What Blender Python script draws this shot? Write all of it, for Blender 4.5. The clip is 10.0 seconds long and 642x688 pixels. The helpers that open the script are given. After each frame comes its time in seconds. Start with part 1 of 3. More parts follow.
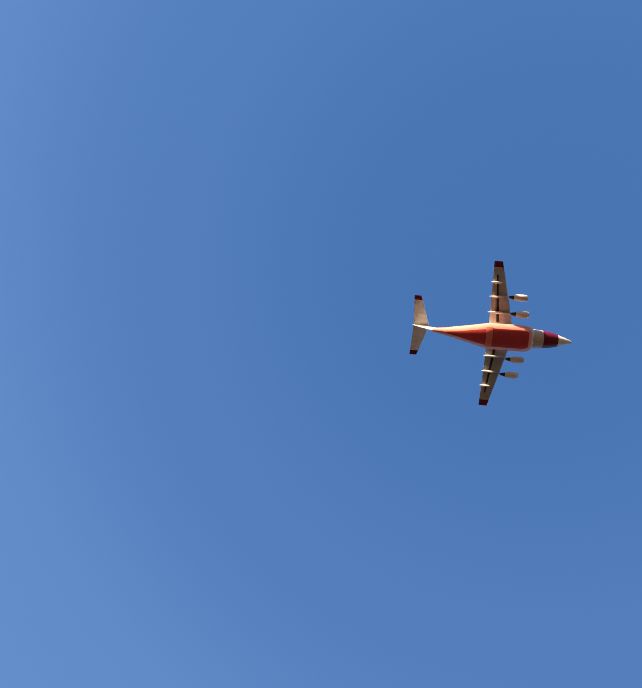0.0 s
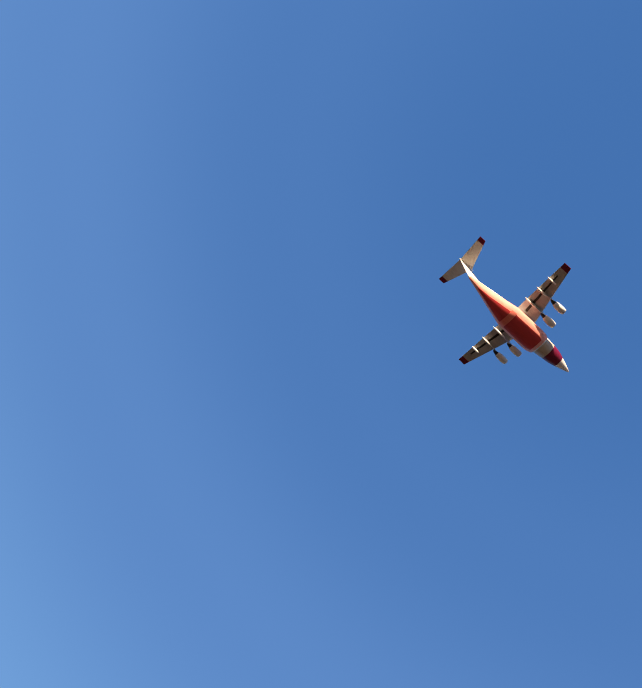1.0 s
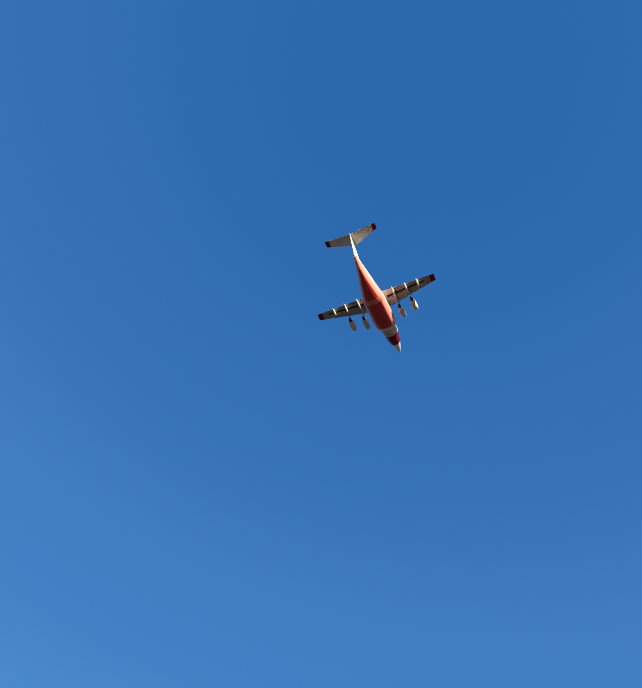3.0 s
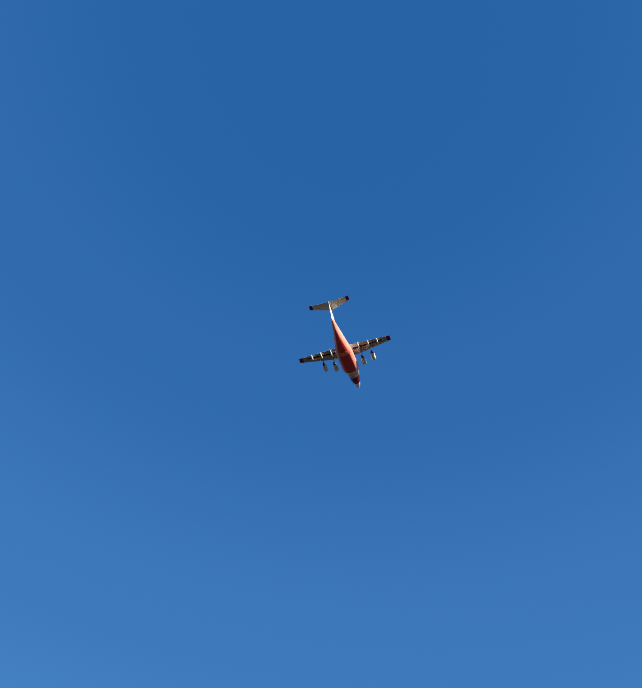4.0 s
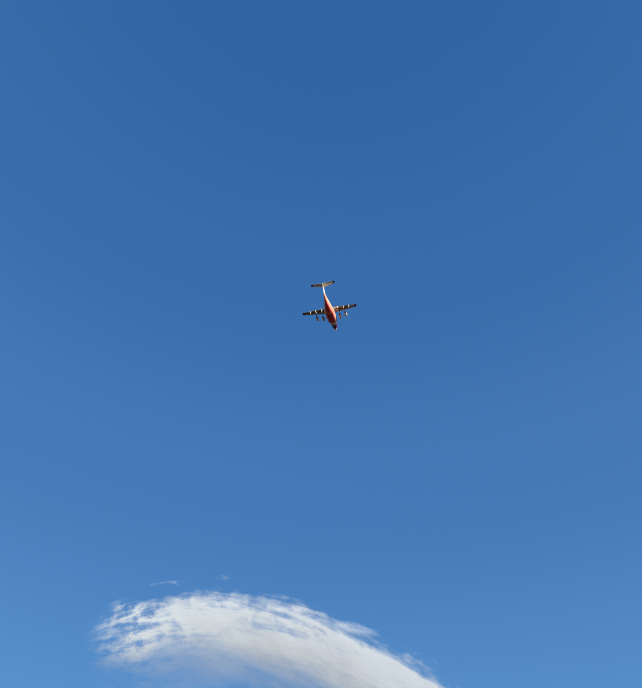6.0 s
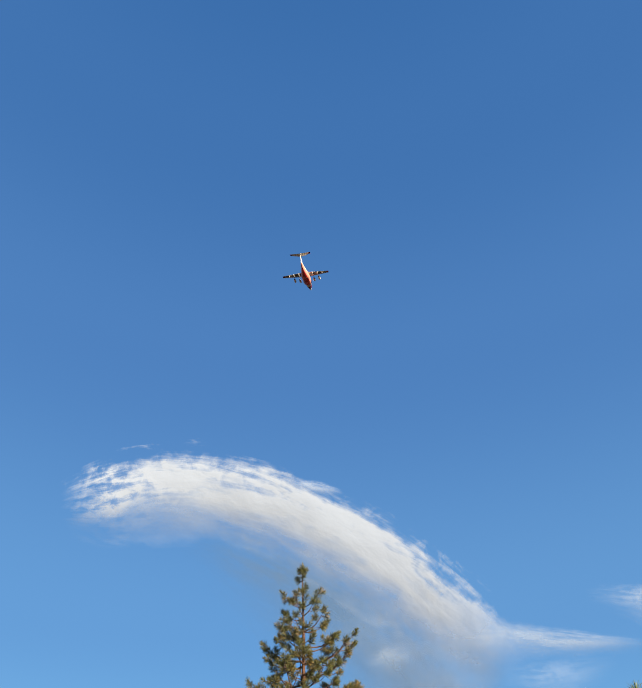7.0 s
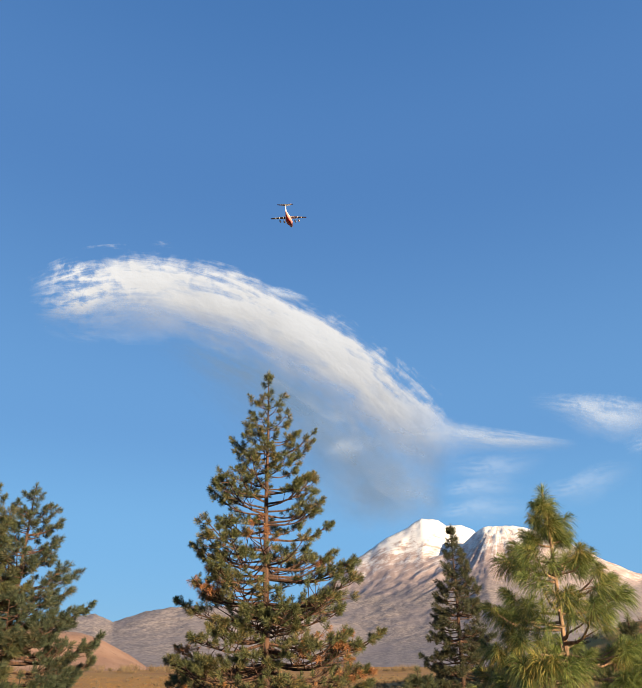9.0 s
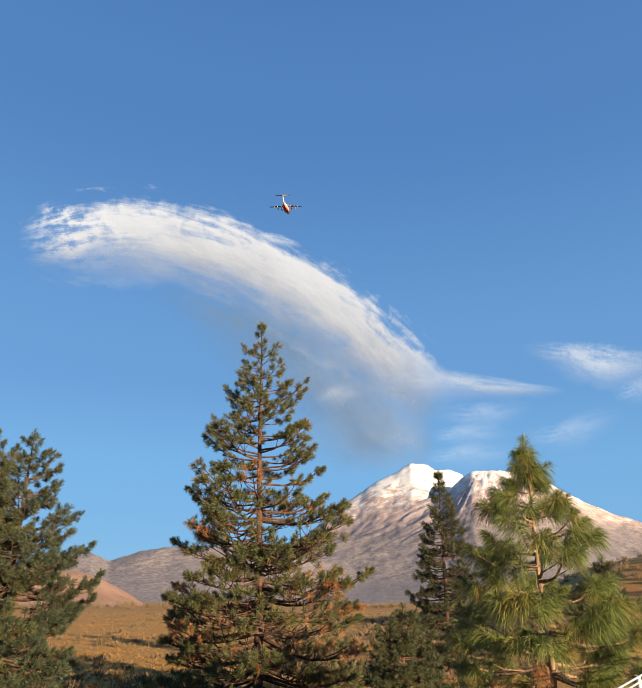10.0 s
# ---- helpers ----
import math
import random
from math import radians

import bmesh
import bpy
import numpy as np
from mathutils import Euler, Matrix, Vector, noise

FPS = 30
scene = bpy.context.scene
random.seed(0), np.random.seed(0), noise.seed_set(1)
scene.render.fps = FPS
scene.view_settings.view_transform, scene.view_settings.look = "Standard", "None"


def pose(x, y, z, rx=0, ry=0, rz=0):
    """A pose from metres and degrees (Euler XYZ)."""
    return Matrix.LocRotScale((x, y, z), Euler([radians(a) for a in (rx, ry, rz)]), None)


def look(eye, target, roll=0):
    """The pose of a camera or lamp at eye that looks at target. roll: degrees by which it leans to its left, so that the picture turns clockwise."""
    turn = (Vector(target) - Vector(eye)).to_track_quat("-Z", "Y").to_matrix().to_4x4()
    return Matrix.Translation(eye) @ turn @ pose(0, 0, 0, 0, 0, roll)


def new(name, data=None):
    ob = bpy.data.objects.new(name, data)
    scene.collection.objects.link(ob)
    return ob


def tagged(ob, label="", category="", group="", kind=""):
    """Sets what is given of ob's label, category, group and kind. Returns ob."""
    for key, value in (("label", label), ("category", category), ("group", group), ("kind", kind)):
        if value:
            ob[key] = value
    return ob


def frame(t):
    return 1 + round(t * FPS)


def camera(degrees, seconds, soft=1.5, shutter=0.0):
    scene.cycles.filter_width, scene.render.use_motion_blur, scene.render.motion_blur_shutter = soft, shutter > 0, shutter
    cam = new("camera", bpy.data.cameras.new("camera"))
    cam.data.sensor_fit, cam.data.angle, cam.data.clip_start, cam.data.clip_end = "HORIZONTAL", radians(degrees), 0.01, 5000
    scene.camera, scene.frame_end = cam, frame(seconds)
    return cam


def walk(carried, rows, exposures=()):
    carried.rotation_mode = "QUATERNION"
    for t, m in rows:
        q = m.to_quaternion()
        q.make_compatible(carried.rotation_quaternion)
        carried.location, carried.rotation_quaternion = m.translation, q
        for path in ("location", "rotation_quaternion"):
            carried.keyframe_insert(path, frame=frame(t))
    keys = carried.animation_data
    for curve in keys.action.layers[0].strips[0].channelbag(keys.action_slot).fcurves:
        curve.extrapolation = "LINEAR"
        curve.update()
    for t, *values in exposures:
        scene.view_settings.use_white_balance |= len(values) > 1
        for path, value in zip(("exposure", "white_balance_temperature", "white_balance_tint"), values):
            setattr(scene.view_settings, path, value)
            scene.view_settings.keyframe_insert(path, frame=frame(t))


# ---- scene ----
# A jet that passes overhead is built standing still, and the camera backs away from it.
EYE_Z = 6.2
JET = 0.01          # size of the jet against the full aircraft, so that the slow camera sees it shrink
cam = camera(52.0, 10.0, soft=1.2)
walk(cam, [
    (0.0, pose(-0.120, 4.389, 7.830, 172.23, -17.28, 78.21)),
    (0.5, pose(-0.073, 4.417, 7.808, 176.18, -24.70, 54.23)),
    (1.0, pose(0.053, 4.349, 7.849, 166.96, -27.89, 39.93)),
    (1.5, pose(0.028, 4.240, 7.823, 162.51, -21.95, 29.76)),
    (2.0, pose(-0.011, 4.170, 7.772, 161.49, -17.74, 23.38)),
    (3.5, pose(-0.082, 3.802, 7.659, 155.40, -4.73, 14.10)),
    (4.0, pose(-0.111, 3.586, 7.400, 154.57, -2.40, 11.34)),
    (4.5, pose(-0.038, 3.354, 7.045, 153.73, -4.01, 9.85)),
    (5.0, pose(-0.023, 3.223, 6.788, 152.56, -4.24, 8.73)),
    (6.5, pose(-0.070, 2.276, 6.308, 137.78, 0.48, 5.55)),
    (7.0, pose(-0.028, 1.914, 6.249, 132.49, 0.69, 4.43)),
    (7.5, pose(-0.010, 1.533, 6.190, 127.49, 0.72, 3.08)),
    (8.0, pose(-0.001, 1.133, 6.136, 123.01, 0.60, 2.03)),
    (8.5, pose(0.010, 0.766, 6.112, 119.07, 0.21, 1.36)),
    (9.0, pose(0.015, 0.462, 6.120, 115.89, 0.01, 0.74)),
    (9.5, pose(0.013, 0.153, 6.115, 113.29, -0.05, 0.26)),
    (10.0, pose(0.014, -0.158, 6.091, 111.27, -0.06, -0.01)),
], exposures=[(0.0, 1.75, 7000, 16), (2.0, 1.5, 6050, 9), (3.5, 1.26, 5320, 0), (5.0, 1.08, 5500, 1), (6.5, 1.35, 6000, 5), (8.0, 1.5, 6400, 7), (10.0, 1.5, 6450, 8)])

# ---- daylight: a low sun behind the right shoulder ----
SUN_AZ, SUN_EL = 142.0, 9.0        # clockwise from the view towards the mountain
sun_way = Vector((math.sin(radians(SUN_AZ)) * math.cos(radians(SUN_EL)),
                  math.cos(radians(SUN_AZ)) * math.cos(radians(SUN_EL)), math.sin(radians(SUN_EL))))
world = bpy.data.worlds.new("sky")
scene.world = world
world.use_nodes = True
wn = world.node_tree.nodes
sky = wn.new("ShaderNodeTexSky")
sky.sky_type, sky.sun_disc = "NISHITA", False
sky.sun_elevation, sky.sun_rotation = radians(SUN_EL), radians(SUN_AZ)
sky.altitude, sky.air_density, sky.dust_density, sky.ozone_density = 1200, 1.1, 0.0, 3.8
tint = wn.new("ShaderNodeMix")
tint.data_type, tint.blend_type = "RGBA", "MULTIPLY"
tint.inputs[0].default_value, tint.inputs[7].default_value = 1.0, (0.95, 1.0, 1.08, 1)
world.node_tree.links.new(sky.outputs[0], tint.inputs[6])
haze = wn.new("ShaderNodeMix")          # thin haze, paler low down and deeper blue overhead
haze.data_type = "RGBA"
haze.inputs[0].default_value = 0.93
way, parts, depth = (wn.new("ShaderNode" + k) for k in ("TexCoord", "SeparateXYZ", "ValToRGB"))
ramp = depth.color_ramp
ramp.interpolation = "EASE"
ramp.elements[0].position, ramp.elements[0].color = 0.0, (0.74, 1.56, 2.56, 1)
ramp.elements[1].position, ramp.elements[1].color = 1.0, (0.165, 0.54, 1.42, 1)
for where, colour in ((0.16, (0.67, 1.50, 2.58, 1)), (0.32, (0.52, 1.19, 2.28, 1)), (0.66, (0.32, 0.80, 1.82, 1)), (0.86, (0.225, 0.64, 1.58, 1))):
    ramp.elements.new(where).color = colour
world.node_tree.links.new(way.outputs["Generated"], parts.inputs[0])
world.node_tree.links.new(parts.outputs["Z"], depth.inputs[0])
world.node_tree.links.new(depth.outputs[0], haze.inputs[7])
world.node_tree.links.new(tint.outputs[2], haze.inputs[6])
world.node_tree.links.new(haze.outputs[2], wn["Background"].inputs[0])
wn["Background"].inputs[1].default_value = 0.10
sun = new("sun", bpy.data.lights.new("sun", "SUN"))
sun.data.energy, sun.data.angle, sun.data.color = 5.0, radians(0.5), (1.0, 0.80, 0.56)
sun.matrix_world = look((0, 0, 0), -sun_way)


# ---- materials ----
class Nodes:
    """A short way to write node materials."""

    def __init__(self, name, rough=0.8, metal=0.0):
        self.m = bpy.data.materials.new(name)
        self.m.use_nodes = True
        self.t = self.m.node_tree
        self.b = self.t.nodes["Principled BSDF"]
        self.b.inputs["Roughness"].default_value = rough
        self.b.inputs["Metallic"].default_value = metal
        self.b.inputs["Specular IOR Level"].default_value = 0.3

    def put(self, socket, value):
        if isinstance(value, bpy.types.NodeSocket):
            self.t.links.new(value, socket)
        elif value is not None:
            socket.default_value = value

    def math(self, op, a, b=None, c=None):
        n = self.t.nodes.new("ShaderNodeMath")
        n.operation = op
        for s, v in zip(n.inputs, (a, b, c)):
            self.put(s, v)
        return n.outputs[0]

    def step(self, v, lo, hi, to0=0.0, to1=1.0):
        n = self.t.nodes.new("ShaderNodeMapRange")
        n.interpolation_type = "SMOOTHSTEP"
        for s, x in zip(n.inputs, (v, lo, hi, to0, to1)):
            self.put(s, x)
        return n.outputs[0]

    def coords(self, kind="Object", scale=(1, 1, 1)):
        n = self.t.nodes.new("ShaderNodeTexCoord")
        m = self.t.nodes.new("ShaderNodeMapping")
        m.inputs["Scale"].default_value = scale
        self.t.links.new(n.outputs[kind], m.inputs[0])
        return m.outputs[0]

    def split(self, v):
        n = self.t.nodes.new("ShaderNodeSeparateXYZ")
        self.t.links.new(v, n.inputs[0])
        return n.outputs

    def join(self, x, y, z=0.0):
        n = self.t.nodes.new("ShaderNodeCombineXYZ")
        for s, v in zip(n.inputs, (x, y, z)):
            self.put(s, v)
        return n.outputs[0]

    def noise(self, vec, scale, detail=4.0, rough=0.55, warp=0.0):
        n = self.t.nodes.new("ShaderNodeTexNoise")
        self.t.links.new(vec, n.inputs["Vector"])
        n.inputs["Scale"].default_value, n.inputs["Detail"].default_value = scale, detail
        n.inputs["Roughness"].default_value, n.inputs["Distortion"].default_value = rough, warp
        return n.outputs[0]

    def mix(self, f, a, b):
        n = self.t.nodes.new("ShaderNodeMix")
        n.data_type = "RGBA"
        for s, v in zip((n.inputs["Factor"], n.inputs[6], n.inputs[7]), (f, a, b)):
            self.put(s, (*v, 1) if isinstance(v, tuple) and len(v) == 3 else v)
        return n.outputs[2]

    def random(self):
        return self.t.nodes.new("ShaderNodeNewGeometry").outputs["Random Per Island"]

    def base(self, v):
        self.put(self.b.inputs["Base Color"], (*v, 1) if isinstance(v, tuple) else v)
        return self

    def bump(self, h, dist, strength=0.6):
        n = self.t.nodes.new("ShaderNodeBump")
        n.inputs["Distance"].default_value, n.inputs["Strength"].default_value = dist, strength
        self.t.links.new(h, n.inputs["Height"])
        self.t.links.new(n.outputs[0], self.b.inputs["Normal"])
        return self


def paint(name, colour, worn, rough=0.35, scale=60.0):
    """Aircraft paint, a little streaked and stained."""
    n = Nodes(name, rough)
    c = n.coords("Object", (0.4, 1, 1))
    f = n.math("MULTIPLY", n.noise(c, scale, 5), n.noise(c, scale * 6, 3))
    return n.base(n.mix(n.step(f, 0.15, 0.5), colour, worn)).m


JET_WHITE = paint("white aircraft paint", (0.82, 0.78, 0.73), (0.66, 0.61, 0.55))
JET_RED = paint("red aircraft paint", (0.56, 0.050, 0.055), (0.44, 0.035, 0.040))
JET_ORANGE = paint("orange red stained paint", (0.82, 0.22, 0.17), (0.72, 0.15, 0.11))
# Red paint with the sun's brightening put into its colour.
JET_SUNLIT_RED = paint("red paint lightened as if sunlit", (0.86, 0.36, 0.29), (0.80, 0.26, 0.20))
JET_TIP = paint("dark red tip paint", (0.17, 0.006, 0.030), (0.12, 0.005, 0.022))
JET_GREY = paint("grey wing metal", (0.44, 0.425, 0.415), (0.29, 0.28, 0.275), 0.4, 90)
JET_CREAM = paint("stained cream paint", (0.56, 0.47, 0.37), (0.40, 0.30, 0.22))
JET_DARK = paint("dark gap", (0.02, 0.018, 0.016), (0.03, 0.026, 0.022), 0.7)
JET_STEEL = Nodes("engine steel", 0.3, 0.9).base((0.45, 0.43, 0.40)).m


def bark_material(name, dark, light):
    n = Nodes(name, 0.9)
    c = n.coords("Object", (1, 1, 0.25))
    f = n.noise(c, 9, 6, 0.65, 0.5)
    n.base(n.mix(n.step(f, 0.35, 0.65), dark, light))
    return n.bump(f, 0.03).m


def needle_material(name, dark, light, old):
    """Thin leaves that also let some light through."""
    n = Nodes(name, 0.55)
    r = n.random()
    big = n.noise(n.coords("Object"), 0.9, 3)
    c = n.mix(n.math("POWER", r, 1.3), dark, light)
    c = n.mix(n.math("MULTIPLY", n.step(big, 0.45, 0.68), n.step(r, 0.3, 0.9)), c, old)
    n.base(c)
    thin, both = n.t.nodes.new("ShaderNodeBsdfTranslucent"), n.t.nodes.new("ShaderNodeMixShader")
    both.inputs[0].default_value = 0.28
    n.t.links.new(c, thin.inputs[0])
    n.t.links.new(n.b.outputs[0], both.inputs[1])
    n.t.links.new(thin.outputs[0], both.inputs[2])
    n.t.links.new(both.outputs[0], n.t.nodes["Material Output"].inputs[0])
    return n.m


BARK = bark_material("pine bark", (0.024, 0.016, 0.012), (0.115, 0.055, 0.030))
BARK_YOUNG = bark_material("tan young bark", (0.10, 0.060, 0.036), (0.34, 0.20, 0.11))
NEEDLE = needle_material("pine needles", (0.038, 0.050, 0.020), (0.165, 0.160, 0.054), (0.27, 0.17, 0.06))
NEEDLE_LONG = needle_material("long pine needles", (0.036, 0.062, 0.014), (0.265, 0.285, 0.066), (0.38, 0.25, 0.06))
# Shade on the narrow conifer is put into this darker needle colour.
NEEDLE_DIMMED = needle_material("pine needles darkened for shade", (0.022, 0.030, 0.017), (0.115, 0.110, 0.046), (0.16, 0.11, 0.05))
# Darker, bluer needles that carry the shade on the left pine.
NEEDLE_EDGE_SHADED = needle_material("pine needles darkened and blued for shade", (0.022, 0.034, 0.022), (0.105, 0.115, 0.052), (0.15, 0.12, 0.05))
# Deep green for the small pines; on the far left one it replaces shade.
NEEDLE_SHADE = needle_material("deep green needles, also for shade", (0.030, 0.040, 0.020), (0.13, 0.13, 0.048), (0.20, 0.14, 0.05))
NEEDLE_DRY = needle_material("dry orange needles", (0.24, 0.09, 0.03), (0.42, 0.19, 0.07), (0.32, 0.17, 0.07))
GRASS = needle_material("dry grass blades", (0.17, 0.085, 0.018), (0.30, 0.160, 0.036), (0.24, 0.110, 0.024))
BRUSH = needle_material("dry sagebrush twigs", (0.08, 0.052, 0.028), (0.24, 0.155, 0.075), (0.15, 0.12, 0.055))


def ground_material():
    n = Nodes("dry grassland", 0.95)
    c = n.coords("Object")
    far = n.noise(c, 0.012, 5, 0.6)
    mid = n.noise(c, 0.11, 6, 0.6, 0.3)
    fine = n.noise(c, 2.2, 6, 0.7)
    col = n.mix(n.step(mid, 0.35, 0.68), (0.38, 0.175, 0.030), (0.44, 0.225, 0.050))
    col = n.mix(n.step(far, 0.45, 0.62), col, (0.36, 0.155, 0.04))
    col = n.mix(n.step(n.math("ADD", fine, n.math("MULTIPLY", mid, 0.6)), 0.84, 1.02), col, (0.085, 0.06, 0.03))
    x, y, z = n.split(c)
    r = n.math("SQRT", n.math("ADD", n.math("MULTIPLY", x, x), n.math("MULTIPLY", y, y)))
    # Near ground, hardly in view, darkened so less light bounces onto the jet.
    low_bounce = n.mix(n.step(fine, 0.4, 0.65), (0.060, 0.042, 0.026), (0.14, 0.095, 0.055))
    col = n.mix(n.step(n.math("ADD", r, n.math("MULTIPLY", mid, 14.0)), 44.0, 52.0), low_bounce, col)
    return n.base(col).bump(fine, 0.25).m


def hill_material():
    """Ochre burnt slope, browner scrub lower down."""
    n = Nodes("ochre slope", 0.95)
    c = n.coords("Object")
    f, g = n.noise(c, 0.02, 6, 0.65), n.noise(c, 0.16, 6, 0.7)
    col = n.mix(n.step(f, 0.35, 0.65), (0.28, 0.15, 0.088), (0.36, 0.205, 0.125))
    col = n.mix(n.step(g, 0.55, 0.68), col, (0.16, 0.085, 0.045))
    return n.base(col).bump(g, 2.0).m


def mountain_material():
    """Snow torn by radial gullies above rock, above grey scrub forest."""
    n = Nodes("snow and scrub forest", 0.9)
    c = n.coords("Object")
    x, y, z = n.split(c)
    big, mid, fine = n.noise(c, 0.004, 6, 0.6), n.noise(c, 0.018, 7, 0.68), n.noise(c, 0.075, 6, 0.75)
    dx, dy = n.math("SUBTRACT", x, 3680 * math.sin(radians(14.1))), n.math("SUBTRACT", y, 3680 * math.cos(radians(14.1)))
    theta = n.math("ARCTAN2", dy, dx)
    r = n.math("SQRT", n.math("ADD", n.math("MULTIPLY", dx, dx), n.math("MULTIPLY", dy, dy)))
    gully = n.noise(n.join(n.math("MULTIPLY", theta, 46.0), n.math("MULTIPLY", r, 0.0045)), 1.0, 5, 0.65, 0.2)
    gully = n.math("MULTIPLY_ADD", n.math("SUBTRACT", gully, 0.5), n.step(r, 500, 950, 1.0, 0.1), 0.5)
    layer = n.noise(n.coords("Object", (0.013, 0.013, 0.022)), 1.0, 7, 0.7, 0.8)
    rock = n.mix(n.step(mid, 0.36, 0.64), (0.33, 0.235, 0.20), (0.46, 0.335, 0.28))
    wood = n.mix(n.step(fine, 0.40, 0.62), (0.15, 0.122, 0.112), (0.32, 0.255, 0.22))
    wood = n.mix(n.step(big, 0.46, 0.62, 0.0, 0.6), wood, (0.215, 0.175, 0.17))
    level = n.math("ADD", z, n.math("MULTIPLY_ADD", mid, 260.0, -130.0))
    col = n.mix(n.step(level, 270, 400), wood, rock)
    snow = n.math("ADD", z, n.math("ADD", n.math("MULTIPLY_ADD", mid, 460.0, -230.0), n.math("MULTIPLY_ADD", fine, 380.0, -190.0)))
    snow = n.math("ADD", snow, n.math("ADD", n.math("MULTIPLY_ADD", gully, 620.0, -310.0), n.math("MULTIPLY_ADD", layer, 460.0, -230.0)))
    snow = n.math("ADD", snow, n.step(dx, 150, 800, 0.0, 150.0))
    col = n.mix(n.step(snow, 450, 640), col, (0.66, 0.62, 0.575))
    return n.base(col).bump(n.math("ADD", mid, n.math("MULTIPLY_ADD", gully, 0.4, n.math("MULTIPLY", fine, 0.6))), 9.0, 0.4).m


GROUND, HILL, MOUNTAIN = ground_material(), hill_material(), mountain_material()
RAIL = paint("white rail paint", (0.46, 0.44, 0.41), (0.30, 0.29, 0.27), 0.5, 8)


def cloud_material(name, fine, thick, left, right, low, colour, body, hard, relief, torn=1.0):
    """Vapour torn into streaks that run along the cloud; u runs along it and v from its upper to its lower side."""
    n = Nodes(name)
    n.t.nodes.remove(n.b)
    u, v, _ = n.split(n.t.nodes.new("ShaderNodeUVMap").outputs[0])

    def field(su, sv, detail, rough, warp, shift):
        return n.noise(n.join(n.math("MULTIPLY", u, su * fine), n.math("MULTIPLY", v, sv), shift), 1.0, detail, rough, warp)

    streak = field(3.4, 9.0, 7, 0.62, 0.35, 0.0)
    puff = field(24.0, 9.0, 5, 0.58, 0.4, 4.0)
    wide = field(3.0, 2.4, 4, 0.55, 0.4, 8.0)
    s0, p0, w0 = (n.math("SUBTRACT", f, 0.5) for f in (streak, puff, wide))
    rag = n.math("MULTIPLY", n.math("ADD", n.math("MULTIPLY", s0, 0.55), n.math("MULTIPLY_ADD", p0, 0.34, n.math("MULTIPLY", w0, 0.40))), torn)
    top = n.step(n.math("ADD", v, rag), 0.10, 0.10 + hard)
    under = n.step(n.math("ADD", v, n.math("MULTIPLY", n.math("ADD", rag, w0), 0.5)), low, 0.97, 1.0, 0.0)
    ends = n.math("ADD", u, n.math("MULTIPLY", n.math("ADD", s0, n.math("MULTIPLY", p0, 0.5)), 0.55 * left * torn))
    tails = n.math("MULTIPLY", n.step(ends, 0.12 * left, left), n.step(u, right, 1.0, 1.0, 0.0))
    frayed = n.step(u, 0.4 * left, 2.9 * left, torn, 0.10 * torn)
    comb = n.step(n.math("ADD", streak, n.math("MULTIPLY", p0, 0.5)), 0.35, 0.58)
    comb = n.math("ADD", n.math("MULTIPLY", comb, n.math("MINIMUM", frayed, 1.0)), n.math("SUBTRACT", 1.0, n.math("MINIMUM", frayed, 1.0)))
    a = n.math("MULTIPLY", n.math("MULTIPLY", n.math("MULTIPLY", top, under), tails), n.math("MULTIPLY", comb, body))
    a = n.math("MINIMUM", n.math("MULTIPLY", a, n.step(wide, 0.25, 0.6, thick * 0.75, thick)), 0.985)
    white, tr, cl = (n.t.nodes.new("ShaderNode" + k) for k in ("BsdfDiffuse", "BsdfTranslucent", "BsdfTransparent"))
    white.inputs[0].default_value = tr.inputs[0].default_value = (*colour, 1)
    bump = n.t.nodes.new("ShaderNodeBump")
    bump.inputs["Distance"].default_value, bump.inputs["Strength"].default_value = 70.0, relief
    n.t.links.new(n.math("ADD", wide, n.math("MULTIPLY", puff, 0.35)), bump.inputs["Height"])
    n.t.links.new(bump.outputs[0], white.inputs["Normal"])
    mx, out = n.t.nodes.new("ShaderNodeMixShader"), n.t.nodes.new("ShaderNodeMixShader")
    mx.inputs[0].default_value = 0.15
    n.t.links.new(white.outputs[0], mx.inputs[1])
    n.t.links.new(tr.outputs[0], mx.inputs[2])
    n.t.links.new(a, out.inputs[0])
    n.t.links.new(cl.outputs[0], out.inputs[1])
    n.t.links.new(mx.outputs[0], out.inputs[2])
    n.t.links.new(out.outputs[0], n.t.nodes["Material Output"].inputs[0])
    return n.m


CLOUD = cloud_material("torn cloud", 1.6, 1.0, 0.15, 0.74, 0.48, (0.255, 0.295, 0.372), 1.15, 0.28, 0.13, 0.95)
# The cloud's shaded underside, with the shade put into a dark blue grey.
VEIL = cloud_material("cloud veil greyed for shade", 1.0, 0.70, 0.40, 0.80, 0.35, (0.082, 0.130, 0.215), 1.25, 0.40, 0.02, 0.35)
STEM = cloud_material("soft cloud", 1.3, 0.90, 0.62, 0.84, 0.30, (0.225, 0.290, 0.402), 1.25, 0.70, 0.05, 0.32)
BANK = cloud_material("bank of cloud", 1.1, 0.70, 0.45, 0.62, 0.35, (0.31, 0.36, 0.44), 1.0, 0.45, 0.05, 0.50)
WISP = cloud_material("thin cloud", 0.9, 0.36, 0.40, 0.40, 0.20, (0.34, 0.39, 0.47), 1.0, 0.60, 0.02, 0.55)

# ---- building helpers ----
def mesh_of(name, verts, faces, material, smooth=False):
    me = bpy.data.meshes.new(name)
    me.from_pydata(verts, [], faces)
    me.materials.append(material)
    if smooth:
        me.polygons.foreach_set("use_smooth", [True] * len(me.polygons))
    me.update()
    return me


